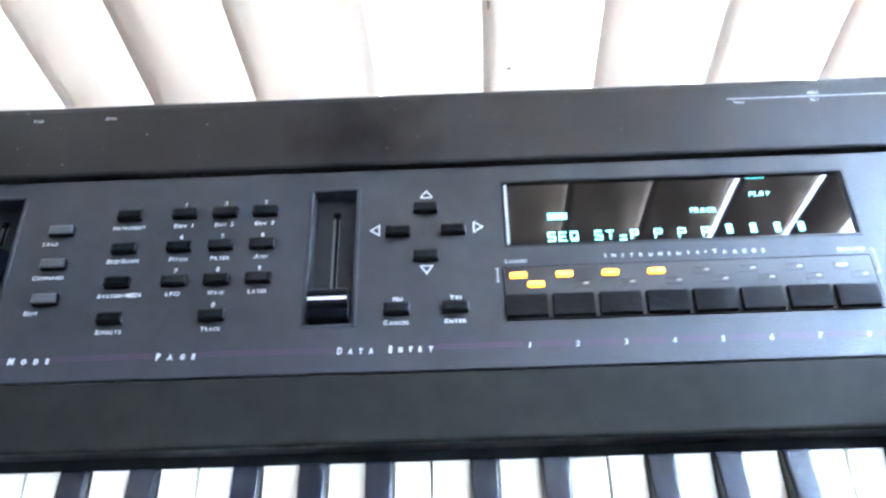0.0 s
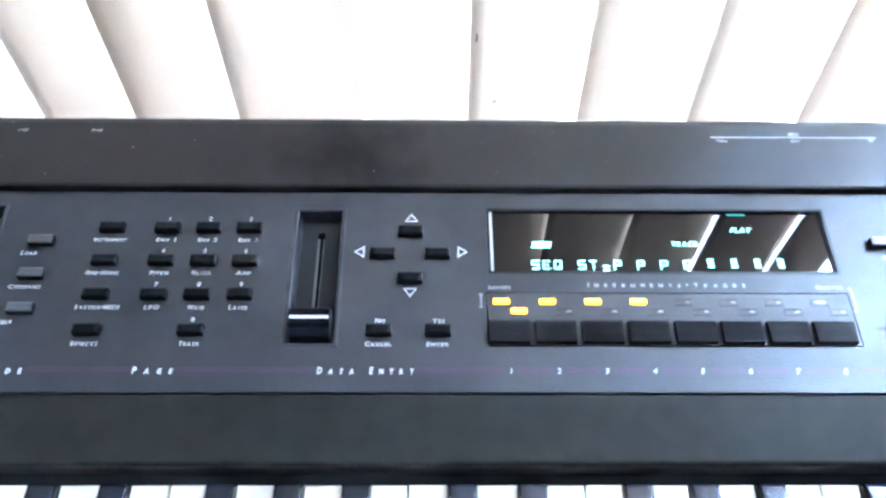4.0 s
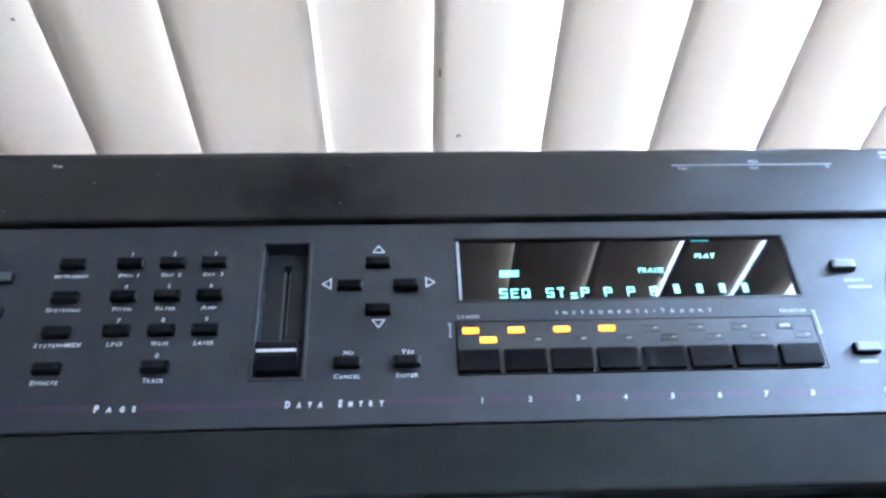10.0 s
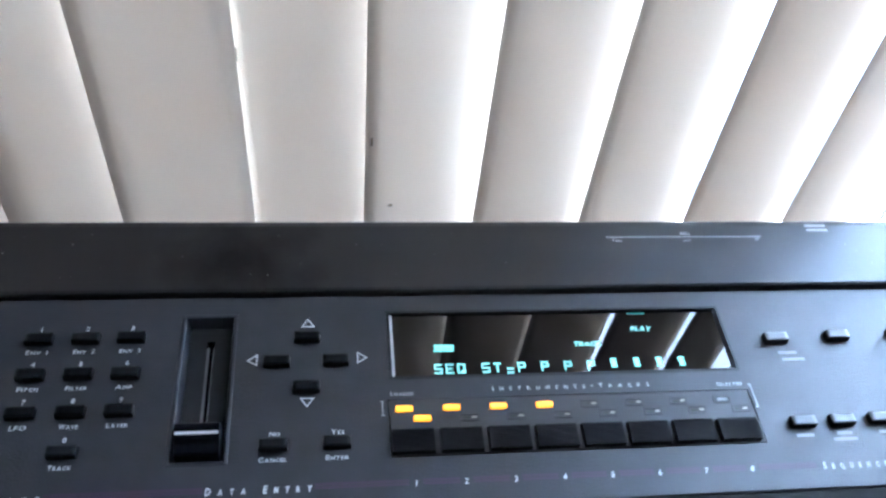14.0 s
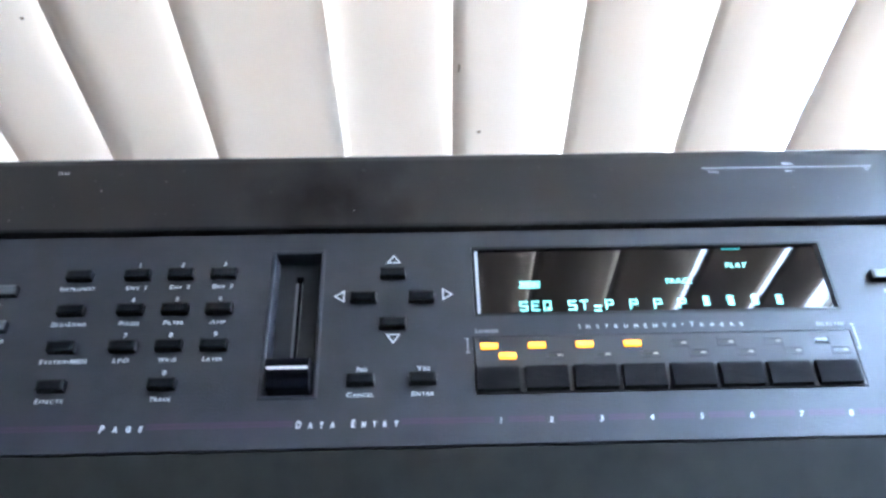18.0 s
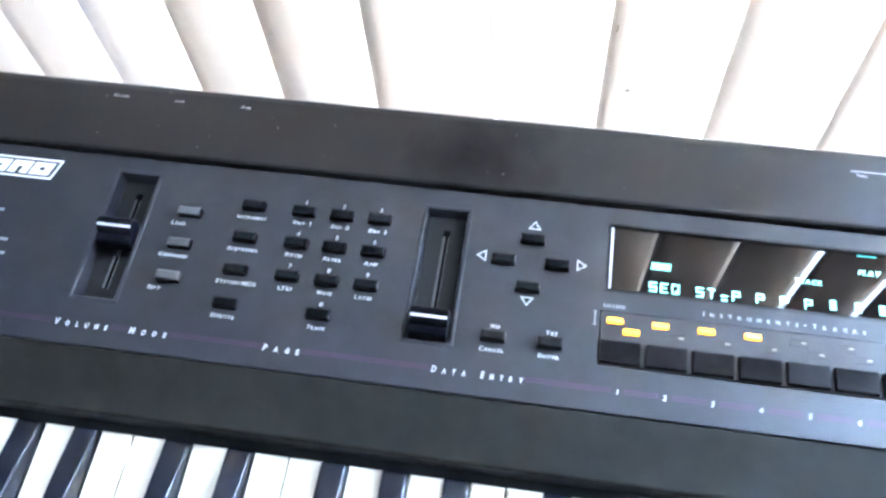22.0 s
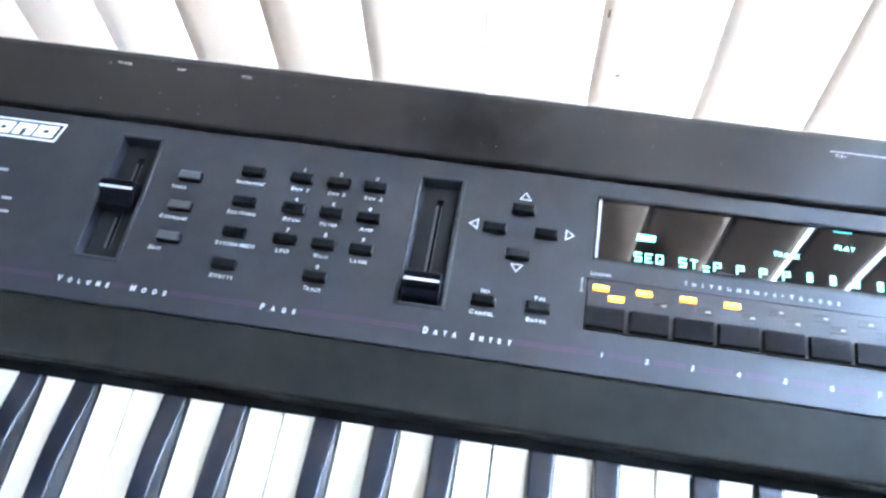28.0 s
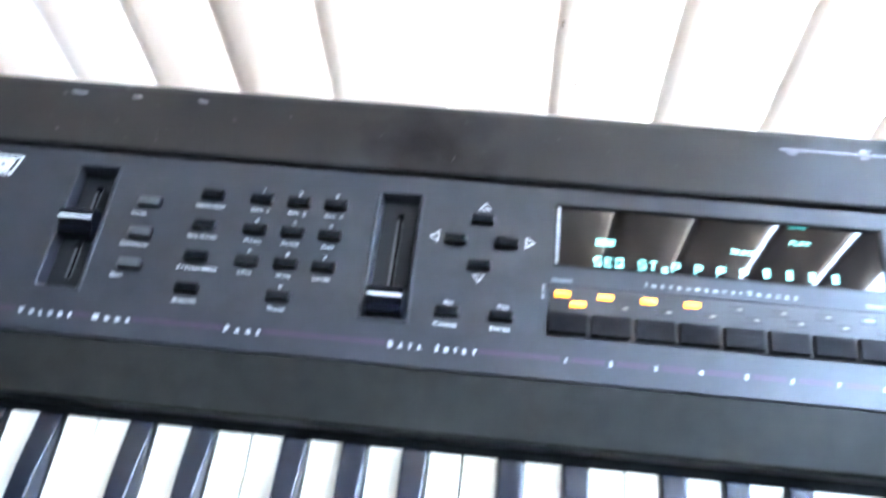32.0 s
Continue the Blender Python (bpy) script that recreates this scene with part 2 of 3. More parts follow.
def prism_z(bm, pts, z0, z1):
    a = [bm.verts.new((x * K, y * K, z0 * K)) for x, y in pts]
    b = [bm.verts.new((x * K, y * K, z1 * K)) for x, y in pts]
    n = len(pts)
    bm.faces.new(a[::-1])
    bm.faces.new(b)
    for i in range(n):
        j = (i + 1) % n
        bm.faces.new((a[i], a[j], b[j], b[i]))


def prism_x(bm, pts, x0, x1):
    """A (y, z) outline drawn out along x."""
    a = [bm.verts.new((x0 * K, y * K, z * K)) for y, z in pts]
    b = [bm.verts.new((x1 * K, y * K, z * K)) for y, z in pts]
    n = len(pts)
    bm.faces.new(a)
    bm.faces.new(b[::-1])
    for i in range(n):
        j = (i + 1) % n
        bm.faces.new((a[j], a[i], b[i], b[j]))
    bmesh.ops.recalc_face_normals(bm, faces=bm.faces[:])


def holed_plate(bm, x0, x1, y0, y1, z0, z1, holes):
    """A slab with rectangular openings through it."""
    xs = sorted({x0, x1, *[h[0] for h in holes], *[h[1] for h in holes]})
    ys = sorted({y0, y1, *[h[2] for h in holes], *[h[3] for h in holes]})
    solid = {}
    for i in range(len(xs) - 1):
        for j in range(len(ys) - 1):
            cx, cy = (xs[i] + xs[i + 1]) / 2, (ys[j] + ys[j + 1]) / 2
            solid[i, j] = not any(h[0] < cx < h[1] and h[2] < cy < h[3] for h in holes)
    cache = {}

    def vert(i, j, z):
        if (i, j, z) not in cache:
            cache[i, j, z] = bm.verts.new((xs[i] * K, ys[j] * K, z * K))
        return cache[i, j, z]

    for (i, j), s in solid.items():
        if not s:
            continue
        bm.faces.new([vert(i, j, z1), vert(i + 1, j, z1), vert(i + 1, j + 1, z1), vert(i, j + 1, z1)])
        bm.faces.new([vert(i, j, z0), vert(i, j + 1, z0), vert(i + 1, j + 1, z0), vert(i + 1, j, z0)])
        for di, dj, a, b in ((-1, 0, (i, j + 1), (i, j)), (1, 0, (i + 1, j), (i + 1, j + 1)), (0, -1, (i, j), (i + 1, j)), (0, 1, (i + 1, j + 1), (i, j + 1))):
            if not solid.get((i + di, j + dj), False):
                bm.faces.new([vert(*a, z0), vert(*b, z0), vert(*b, z1), vert(*a, z1)])


def mesh_of(name, bm, mat):
    me = bpy.data.meshes.new(name)
    bm.to_mesh(me)
    bm.free()
    me.materials.append(mat)
    return me


def part(name, bm, mat, parent, label="", at=(0, 0, 0), kind=""):
    me = bm if isinstance(bm, bpy.types.Mesh) else mesh_of(name, bm, mat)
    ob = new(name, me)
    ob.parent = parent
    ob.location = (at[0] * K, at[1] * K, at[2] * K)
    return tagged(ob, label, kind=kind)


def thing(name, label, category, at=(0, 0, 0), group=""):
    ob = new(name)
    ob.location = at
    ob.empty_display_size = 0.05
    return tagged(ob, label, category, group)


def structure(name, bm, mat, label):
    return tagged(new(name, mesh_of(name, bm, mat)), label, "", "", "structure")


def glyphs(text, size, bold=0.0):
    """A flat mesh of one run of letters, centred on its own middle, with its width in millimetres."""
    cu = bpy.data.curves.new("glyphs", "FONT")
    cu.body, cu.size, cu.resolution_u, cu.offset = text, size * K, 2, bold * K
    cu.align_x = "LEFT"
    ob = bpy.data.objects.new("glyphs", cu)
    scene.collection.objects.link(ob)
    me = bpy.data.meshes.new_from_object(ob)
    bpy.data.objects.remove(ob)
    bpy.data.curves.remove(cu)
    return me


GLYPHS = {}


def letter_mesh(ch, size, bold):
    key = (ch, round(size, 3), bold)
    if key not in GLYPHS:
        me = glyphs(ch, size, bold)
        xs = [v.co.x / K for v in me.vertices] or [0]
        GLYPHS[key] = (me, min(xs), max(xs))
    return GLYPHS[key]


def lettering(text, x, y, size, parent, mat, z=0.12, spacing=0.12, small=0.78, bold=0.03, width=None, slant=0.0, name="lettering"):
    """Small capitals centred on (x, y): capitals at full size, lower-case letters as smaller capitals. One mesh."""
    runs, pen = [], 0.0
    for ch in text:
        if ch == " ":
            pen += size * (0.42 + spacing)
            continue
        s = size * small if ch.islower() else size
        me, a, b = letter_mesh(ch.upper(), s, bold)
        runs.append((me, pen - a))
        pen += (b - a) + size * spacing
    pen -= size * spacing
    stretch = width / pen if width else 1.0
    bm = bmesh.new()
    for me, off in runs:
        first = len(bm.verts)
        bm.from_mesh(me)
        bm.verts.ensure_lookup_table()
        for v in bm.verts[first:]:
            yy = v.co.y - size * 0.36 * K
            v.co.x = (v.co.x + (off - pen / 2) * K) * stretch + slant * yy
            v.co.y = yy
            v.co.z = 0
    return part(name, bm, mat, parent, at=(x, y, z))


def plain_bar(x, y, w, h, parent, mat, z=0.12, name="print_bar"):
    bm = bmesh.new()
    box(bm, -w / 2, w / 2, -h / 2, h / 2, 0, 0.05)
    return part(name, bm, mat, parent, at=(x, y, z))


# ---- room ----
RX0, RX1, RY0, RY1, RH = -2000, 2400, -3200, 700, 2550
WX0, WX1, WZ0, WZ1 = -370, 1910, 400, 2340     # window opening in the far wall

bm = bmesh.new()
box(bm, RX0 - 120, RX1 + 120, RY0 - 120, RY1 + 120, -120, 0)
structure("floor", bm, M_FLOOR, "beige carpeted floor of the room")
bm = bmesh.new()
box(bm, RX0 - 120, RX1 + 120, RY0 - 120, RY1 + 120, RH, RH + 120)
structure("ceiling", bm, M_CEIL, "plain off-white painted ceiling")
bm = bmesh.new()
box(bm, RX0 - 120, RX0, RY0, RY1, 0, RH)
structure("wall_west", bm, M_WALL, "plain tan painted wall")
bm = bmesh.new()
box(bm, RX1, RX1 + 120, RY0, RY1, 0, RH)
structure("wall_east", bm, M_WALL, "plain tan painted wall")
bm = bmesh.new()
box(bm, RX0 - 120, RX1 + 120, RY0 - 120, RY0, 0, RH)
structure("wall_south", bm, M_WALL, "plain tan painted wall")
bm = bmesh.new()
holed_plate(bm, RX0 - 120, RX1 + 120, 0, RH, RY1, RY1 + 120, [(WX0, WX1, WZ0, WZ1)])
bmesh.ops.rotate(bm, verts=bm.verts[:], cent=(0, 0, 0), matrix=Matrix(((1, 0, 0), (0, 0, 1), (0, 1, 0))))
bmesh.ops.recalc_face_normals(bm, faces=bm.faces[:])
structure("wall_north", bm, M_WALL, "tan painted wall with a wide window opening behind the blind")

win = tagged(new("window_1"), "wide aluminium-framed window behind the vertical blind", "window", "", "structure")
for x0, x1, z0, z1 in ((WX0, WX1, WZ0, WZ0 + 10), (WX0, WX1, WZ1 - 45, WZ1), (WX0, WX0 + 45, WZ0 + 45, WZ1 - 45), (WX1 - 45, WX1, WZ0 + 45, WZ1 - 45)):
    bm = bmesh.new()
    box(bm, x0, x1, RY1 + 35, RY1 + 85, z0, z1)
    part("window_frame", bm, M_ALU, win)
bm = bmesh.new()
box(bm, WX0 + 45, WX1 - 45, RY1 + 57, RY1 + 62, WZ0 + 45, WZ1 - 45)
part("pane", bm, M_CLEAR, win).visible_shadow = False

bm = bmesh.new()
box(bm, -5000, 8000, 2600, 2640, -800, 6000)
structure("backdrop", bm, glowing("bright_sky", (0.50, 0.72, 1.0), SKY_GLOW), "bright overcast sky beyond the window")
bm = bmesh.new()
box(bm, -30000, 30000, RY1 + 900, 60000, -900, -800)
structure("ground", bm, material("outside_concrete", (0.45, 0.44, 0.42), 0.85, vary=0.2, scale=2), "pale concrete ground outside the window")

# ---- vertical blind ----
BY, VW, SAG = 500, 89.0, 3.0
rail = thing("blind_headrail", "white headrail of the vertical blind above the window", "blind rail")
bm = bmesh.new()
prism_x(bm, [(BY - 24, 2395), (BY - 24, 2428), (BY - 18, 2435), (BY + 18, 2435), (BY + 24, 2428), (BY + 24, 2395), (BY + 12, 2395), (BY + 12, 2402), (BY - 12, 2402), (BY - 12, 2395)], -600, 1960)
part("rail", bm, M_ALU, rail)
for bx in (-450, 350, 1150, 1900):
    bm = bmesh.new()
    box(bm, bx - 20, bx + 20, BY - 10, RY1, 2435, 2439)
    part("bracket", bm, M_ALU, rail)


def vane_mesh():
    bm = bmesh.new()
    n, rows = 10, []
    for side in (0, 1):
        for z in (390, 2380):
            row = []
            for i in range(n + 1):
                u = i / n - 0.5
                y = SAG * (1 - 4 * u * u) + (0.5 if side else -0.5)
                row.append(bm.verts.new((u * VW * K, -y * K, z * K)))
            rows.append(row)
    f0, f1, b0, b1 = rows
    for i in range(n):
        bm.faces.new((b0[i], b0[i + 1], b1[i + 1], b1[i]))
        bm.faces.new((f0[i + 1], f0[i], f1[i], f1[i + 1]))
        bm.faces.new((f0[i], f0[i + 1], b0[i + 1], b0[i]))
        bm.faces.new((f1[i + 1], f1[i], b1[i], b1[i + 1]))
    bm.faces.new((f0[0], b0[0], b1[0], f1[0]))
    bm.faces.new((b0[n], f0[n], f1[n], b1[n]))
    bmesh.ops.recalc_face_normals(bm, faces=bm.faces[:])
    for f in bm.faces:
        f.smooth = len(f.verts) == 4 and abs(f.normal.z) < 0.5 and f.calc_area() > 0.005
    return mesh_of("vane", bm, M_VANE)


VANE = vane_mesh()
HOOK = bmesh.new()
box(HOOK, -6, 6, -3, 3, 2376, 2398)
HOOK = mesh_of("hook", HOOK, M_ALU)
rng = random.Random(4)
LEAN = -0.95                   # the vanes hang a little out of plumb
# each vane: its near edge, its turn, and how far it hangs from the line of the rail; they sway a little and hang unevenly
VANES = [(-621, 15, 0), (-555, 14, 0), (-488, 15, 0), (-421, 16, 0), (-354, 19, 0), (-287, 9, 0), (-220, 2, 0), (-142.5, 0.5, -6), (-58, 4.5, 0),
         (23, 12.5, 0), (103, 9, 0), (184, 11, 0), (266, 10, 0), (347, 20, 0), (428, 46, 0)]
# further vanes, added out of view on the right and opened to brighten the keyboard
VANES += [(428 + 81 * n, max(32, 44 - 3 * n), 0) for n in range(1, 18)]
for near, turn, swing in VANES:
    turn += rng.uniform(-0.4, 0.4)
    cx = near + VW / 2 * math.cos(radians(turn))
    cy = BY + swing + (VW / 2 * math.sin(radians(turn)) if turn > 0 else 0)
    vane = thing("blind_vane", "cream vinyl vane of a vertical blind, glowing with daylight" if turn < 30 else "cream vinyl vane of a vertical blind, turned open to the daylight", "blind vane", group="vanes of the vertical blind")
    vane.matrix_world = pose((cx + 11.9) * K, cy * K, 0, 0, LEAN, 0) @ pose(0, 0, 0, 0, 0, turn)
    part("blade", VANE, M_VANE, vane)
    part("hook", HOOK, M_ALU, vane)
    marks = {-58: [(-40.5, 859, 1.4, 9)], 23: [(-40.5, 791, 1.4, 7), (-26, 729, 3, 2)], -287: [(6, 830, 2, 2)]}.get(near, [])
    for mx, mz, mw, mh in marks:
        bm = bmesh.new()
        yy = -SAG * (1 - 4 * (mx / VW) ** 2) - 0.8
        prism_x(bm, [(yy - 0.2, mz - mh / 2), (yy + 0.3, mz - mh * 0.6), (yy + 0.3, mz + mh * 0.4), (yy - 0.2, mz + mh / 2)], mx - mw / 2, mx + mw / 2)
        part("stain", bm, M_STAIN, vane, "small brown stain")

# ---- table under the keyboard ----
table = thing("table", "dark wooden table that carries the keyboard", "table", (0, 0, 0))
TT = Z0 * 1000 - 97
bm = bmesh.new()
box(bm, -560, 640, -30, 395, TT - 30, TT)
bevelled(bm, 3)
part("tabletop", bm, M_WOOD, table)
for lx, ly in ((-530, 0), (610, 0), (-530, 365), (610, 365)):
    bm = bmesh.new()
    box(bm, lx - 25, lx + 25, ly - 25, ly + 25, 0, TT - 30)
    bevelled(bm, 3)
    part("leg", bm, M_WOOD, table)

# ---- synthesizer keyboard: case ----
synth = thing("synthesizer_keyboard", "black electronic keyboard workstation with a charcoal control panel, on a table", "keyboard", (0, 0, Z0))
CX0, CX1 = -470, 548
SLOTS = [(-65.6, -43.8, 235.6, 306.2), (-222, -200, 236.8, 307.8)]
DISP = (21.8, 179.4, 271.5, 307.4)
PLATE = (20.4, 179.6, 235.2, 261.6)
bm = bmesh.new()
holed_plate(bm, CX0, CX1, 214.2, 316.3, -3, 0, SLOTS + [DISP, PLATE])
part("control_panel", bm, M_PANEL, synth, "charcoal textured control panel")

bm = bmesh.new()
prism_x(bm, [(213.75, -0.8), (213.9, -0.35), (214.25, 0.02), (214.9, 0.06), (214.9, 0.0), (214.2, -0.8)], CX0, CX1)
part("panel_edge", bm, M_EDGE, synth, "rounded front edge of the panel")

bm = bmesh.new()
prism_x(bm, [(317.6, -2.2), (317.6, 1.4), (318.0, 2.4), (319.2, 3), (357, 3), (360, 2.4), (361.8, 0.8), (362.6, -2), (362.6, -40), (314, -40), (314, -3.4), (317.6, -3.4)], CX0, CX1)
part("rear_deck", bm, M_DECK, synth, "black raised rear deck, dusty")
bm = bmesh.new()
prism_x(bm, [(213.4, -2.2), (213.35, -0.6), (213.0, -0.45), (187.4, -4.2), (186.6, -4.5), (186.0, -5.0), (185.7, -5.8), (185.7, -14.5), (214.1, -14.5), (214.1, -2.2)], CX0, CX1)
lip = part("front_lip", bm, M_LIP, synth, "black sloping lip above the keys")
bm = bmesh.new()
prism_x(bm, [(185.68, -6.2), (185.4, -6.5), (185.4, -14.2), (185.68, -14.4)], CX0, CX1)
part("lip_face", bm, M_BLACK, lip, "glossy upright face of the lip")
bm = bmesh.new()
box(bm, CX0, CX1, 20, 313.9, -93, -40)
bevelled(bm, 3)
part("bottom_case", bm, M_BLACK, synth)
bm = bmesh.new()
box(bm, CX0, CX1, 180.6, 313.9, -40, -18)
part("keybed_felt", bm, M_FELT, synth, "black felt strip behind the keys")
for x0, x1 in ((CX0, -346), (509, CX1)):
    bm = bmesh.new()
    box(bm, x0, x1, 20, 180.5, -40, -6)
    bevelled(bm, 3)
    part("end_block", bm, M_LIP, synth)
bm = bmesh.new()
box(bm, -346, 509, 20, 34, -40, -27)
bevelled(bm, 2)
part("key_slip", bm, M_LIP, synth)
for fx in (CX0 + 60, CX1 - 60):
    for fy in (50, 290):
        bm = bmesh.new()
        bmesh.ops.create_cone(bm, cap_ends=True, segments=16, radius1=0.011, radius2=0.012, depth=0.006)
        part("rubber_foot", bm, M_FELT, synth, at=(fx, fy, -95))

# ---- slider wells and knobs ----
def slider(x0, x1, y0, y1, knob_y):
    cx = (x0 + x1) / 2
    d = -6.8
    well = bmesh.new()
    box(well, x0 + 0.2, x1 - 0.2, y0 + 0.2, y1 - 0.2, d - 1.5, d)
    w = part("slider_well", well, M_WELL, synth, "recessed black slider well")
    bm = bmesh.new()
    loops = []
    for inset, z in ((-1.0, -0.05), (-0.85, 0.2), (-0.45, 0.36), (0.45, 0.36), (0.95, 0.05), (1.9, d)):
        loops.append([bm.verts.new((x * K, y * K, z * K)) for x, y in ((x0 + inset, y0 + inset), (x1 - inset, y0 + inset), (x1 - inset, y1 - inset), (x0 + inset, y1 - inset))])
    for a, b in zip(loops, loops[1:]):
        for i in range(4):
            j = (i + 1) % 4
            bm.faces.new((a[i], a[j], b[j], b[i]))
    bmesh.ops.recalc_face_normals(bm, faces=bm.faces[:])
    part("rim", bm, M_RIMDARK, w, "thin raised rim with glossy inner walls")
    bm = bmesh.new()
    box(bm, cx - 1.2, cx + 1.6, y0 + 9, y1 - 9.5, d, d + 0.25)
    part("slit_guide", bm, M_GUIDE, w, "worn grey guide strip")
    # slit and end hole are black slabs: the shade of their depth is painted
    bm = bmesh.new()
    box(bm, cx - 0.1, cx + 1.4, y0 + 9, y1 - 9.4, d + 0.25, d + 0.35)
    part("travel_slit_shade", bm, M_HOLE_SHADE, w)
    bm = bmesh.new()
    box(bm, cx - 1.2, cx + 2.0, y1 - 12.2, y1 - 9.0, d + 0.2, d + 0.45)
    part("slit_hole_shade", bm, M_HOLE_SHADE, w, "black square painted as the shade inside a hole at the slit's end")
    bm = bmesh.new()
    prism_x(bm, [(6.6, -4), (6.7, 2.0), (4.8, 7.0), (2.8, 7.4), (-1.6, 5.1), (-2.6, 3.4), (-5.8, 3.0), (-6.9, 1.8), (-7.1, -4)], -8.7, 8.7)
    bevelled(bm, 0.35, 1)
    k = part("slider_knob", bm, M_KNOB, synth, "black slider knob with a white line", (cx, knob_y, 0))
    bm = bmesh.new()
    prism_x(bm, [(0.25, 6.02), (0.23, 6.11), (1.25, 6.66), (1.27, 6.56)], -8.3, 8.3)
    part("index_line", bm, M_LINE, k, "white index line")
    bm = bmesh.new()
    box(bm, -1.3, 1.5, -9.5, 7.5, d + 0.5, -4.02)
    part("stem", bm, M_FELT, k)


slider(*SLOTS[0], 244.9)
slider(*SLOTS[1], 272.3)

# ---- push buttons ----
def button_mesh(w, d, h, mat):
    bm = bmesh.new()
    v = box(bm, -w / 2, w / 2, -d / 2, d / 2, -2.5, h)
    for q in v[4:]:
        q.co.x *= 0.965
        q.co.y = q.co.y * 0.93
    bevelled(bm, 0.22, 2, v[4:])
    return mesh_of("button", bm, mat)


def cap_mesh(w, d, h, mat):
    """The thin moulded top of a button, slightly hollowed for the finger."""
    bm = bmesh.new()
    grid = [[bm.verts.new((w * (i / 6 - 0.5) * K, d * (j / 4 - 0.5) * K, (h - 0.12 * (1 - (i / 3 - 1) ** 2) * (1 - (j / 2 - 1) ** 2)) * K)) for i in range(7)] for j in range(5)]
    for j in range(4):
        for i in range(6):
            f = bm.faces.new((grid[j][i], grid[j][i + 1], grid[j + 1][i + 1], grid[j + 1][i]))
            f.smooth = True
    ring = [grid[0][i] for i in range(7)] + [grid[j][6] for j in range(1, 5)] + [grid[4][i] for i in range(5, -1, -1)] + [grid[j][0] for j in range(3, 0, -1)]
    low = [bm.verts.new((v.co.x * 1.02, v.co.y * 1.03, (h - 0.4) * K)) for v in ring]
    for a in range(len(ring)):
        b = (a + 1) % len(ring)
        bm.faces.new((ring[b], ring[a], low[a], low[b]))
    return mesh_of("cap", bm, mat)


B_BODY = button_mesh(11.4, 5.0, 2.75, M_BUTTON)
CAP_BLACK = cap_mesh(10.5, 4.3, 3.0, M_CAP)
CAP_GREY = cap_mesh(10.7, 4.4, 3.0, M_GREYBTN)
BUTTON_RISE = 0.9


def push_button(x, y, grey=False):
    b = part("push_button", B_BODY, None, synth, "small grey-topped push button" if grey else "small black push button", (x, y + BUTTON_RISE, 0))
    part("cap", CAP_GREY if grey else CAP_BLACK, None, b)


ROWY = (294.0, 276.3, 258.7, 241.2)
COLX = (-148.5, -123.5, -104.8, -86.4)
LABELS = [("Instrument", "Env 1", "Env 2", "Env 3"), ("Seq•Song", "Pitch", "Filter", "Amp"), ("System•MIDI", "LFO", "Wave", "Layer"), ("Effects", None, "Track", None)]
WIDTHS = {"Instrument": 14.6, "Seq•Song": 14.4, "System•MIDI": 19.0, "Effects": 11.0, "Env 1": 8.6, "Env 2": 8.6, "Env 3": 8.6, "Pitch": 8.0, "Filter": 8.4, "Amp": 6.6, "LFO": 6.4, "Wave": 7.2, "Layer": 8.2, "Track": 8.6, "Load": 7.0, "Command": 14.0, "Edit": 6.0, "No": 4.2, "Yes": 5.4, "Cancel": 11.0, "Enter": 9.2}
DIGITS = [(None, "1", "2", "3"), (None, "4", "5", "6"), (None, "7", "8", "9"), (None, None, "0", None)]
for r in range(4):
    for c in range(4):
        if not LABELS[r][c]:
            continue
        push_button(COLX[c], ROWY[r])
        lettering(LABELS[r][c], COLX[c] + (1.5 if LABELS[r][c].startswith("Sys") else 0), ROWY[r] - 5.0, 2.9, synth, M_PRINT, bold=0.06, slant=0.1, width=WIDTHS.get(LABELS[r][c]))
        if DIGITS[r][c]:
            lettering(DIGITS[r][c], COLX[c] - 0.2, ROWY[r] + 6.6, 3.0, synth, M_PRINT, bold=0.09, slant=0.08)
for y, t, lx in ((286.6, "Load", -183.2), (269.0, "Command", -180.6), (251.4, "Edit", -184.2)):
    push_button(-178.8, y, True)
    lettering(t, lx, y - 5.0, 2.9, synth, M_PRINT, bold=0.06, slant=0.1, width=WIDTHS[t])
for x, y in ((-13.0, 292.4), (-25.5, 280.2), (-0.7, 280.2), (-13.0, 267.2), (-25.7, 241.2), (-0.6, 241.2)):
    push_button(x, y)
for t, x, y in (("No", -25.2, 247.4), ("Yes", -0.3, 247.4), ("Cancel", -25.7, 236.2), ("Enter", -0.6, 236.2)):
    lettering(t, x, y, 2.9, synth, M_PRINT, bold=0.06, slant=0.1, width=WIDTHS[t])


def arrow(x, y, turn):
    bm = bmesh.new()
    pts = [(0, 2.4), (-3.1, -2.2), (3.1, -2.2)]
    inner = [(0, 1.35), (-2.1, -1.65), (2.1, -1.65)]
    o = [bm.verts.new((a * K, b * K, 0)) for a, b in pts]
    n = [bm.verts.new((a * K, b * K, 0)) for a, b in inner]
    for i in range(3):
        j = (i + 1) % 3
        bm.faces.new((o[i], o[j], n[j], n[i]))
    ob = part("arrow_mark", bm, M_PRINT, synth, "white outlined arrow", (x, y, 0.12))
    ob.rotation_euler = (0, 0, radians(turn))


arrow(-12.6, 301.6, 0)
arrow(-12.7, 261.4, 180)
arrow(-35.8, 282.6, 90)
arrow(10.6, 282.8, -90)

for x, y in ((201.8, 286.8), (232.6, 287.4), (264, 287.6), (198.3, 243.0), (216.4, 243.2), (234.8, 243.6), (256, 243.6)):
    push_button(x, y, True)
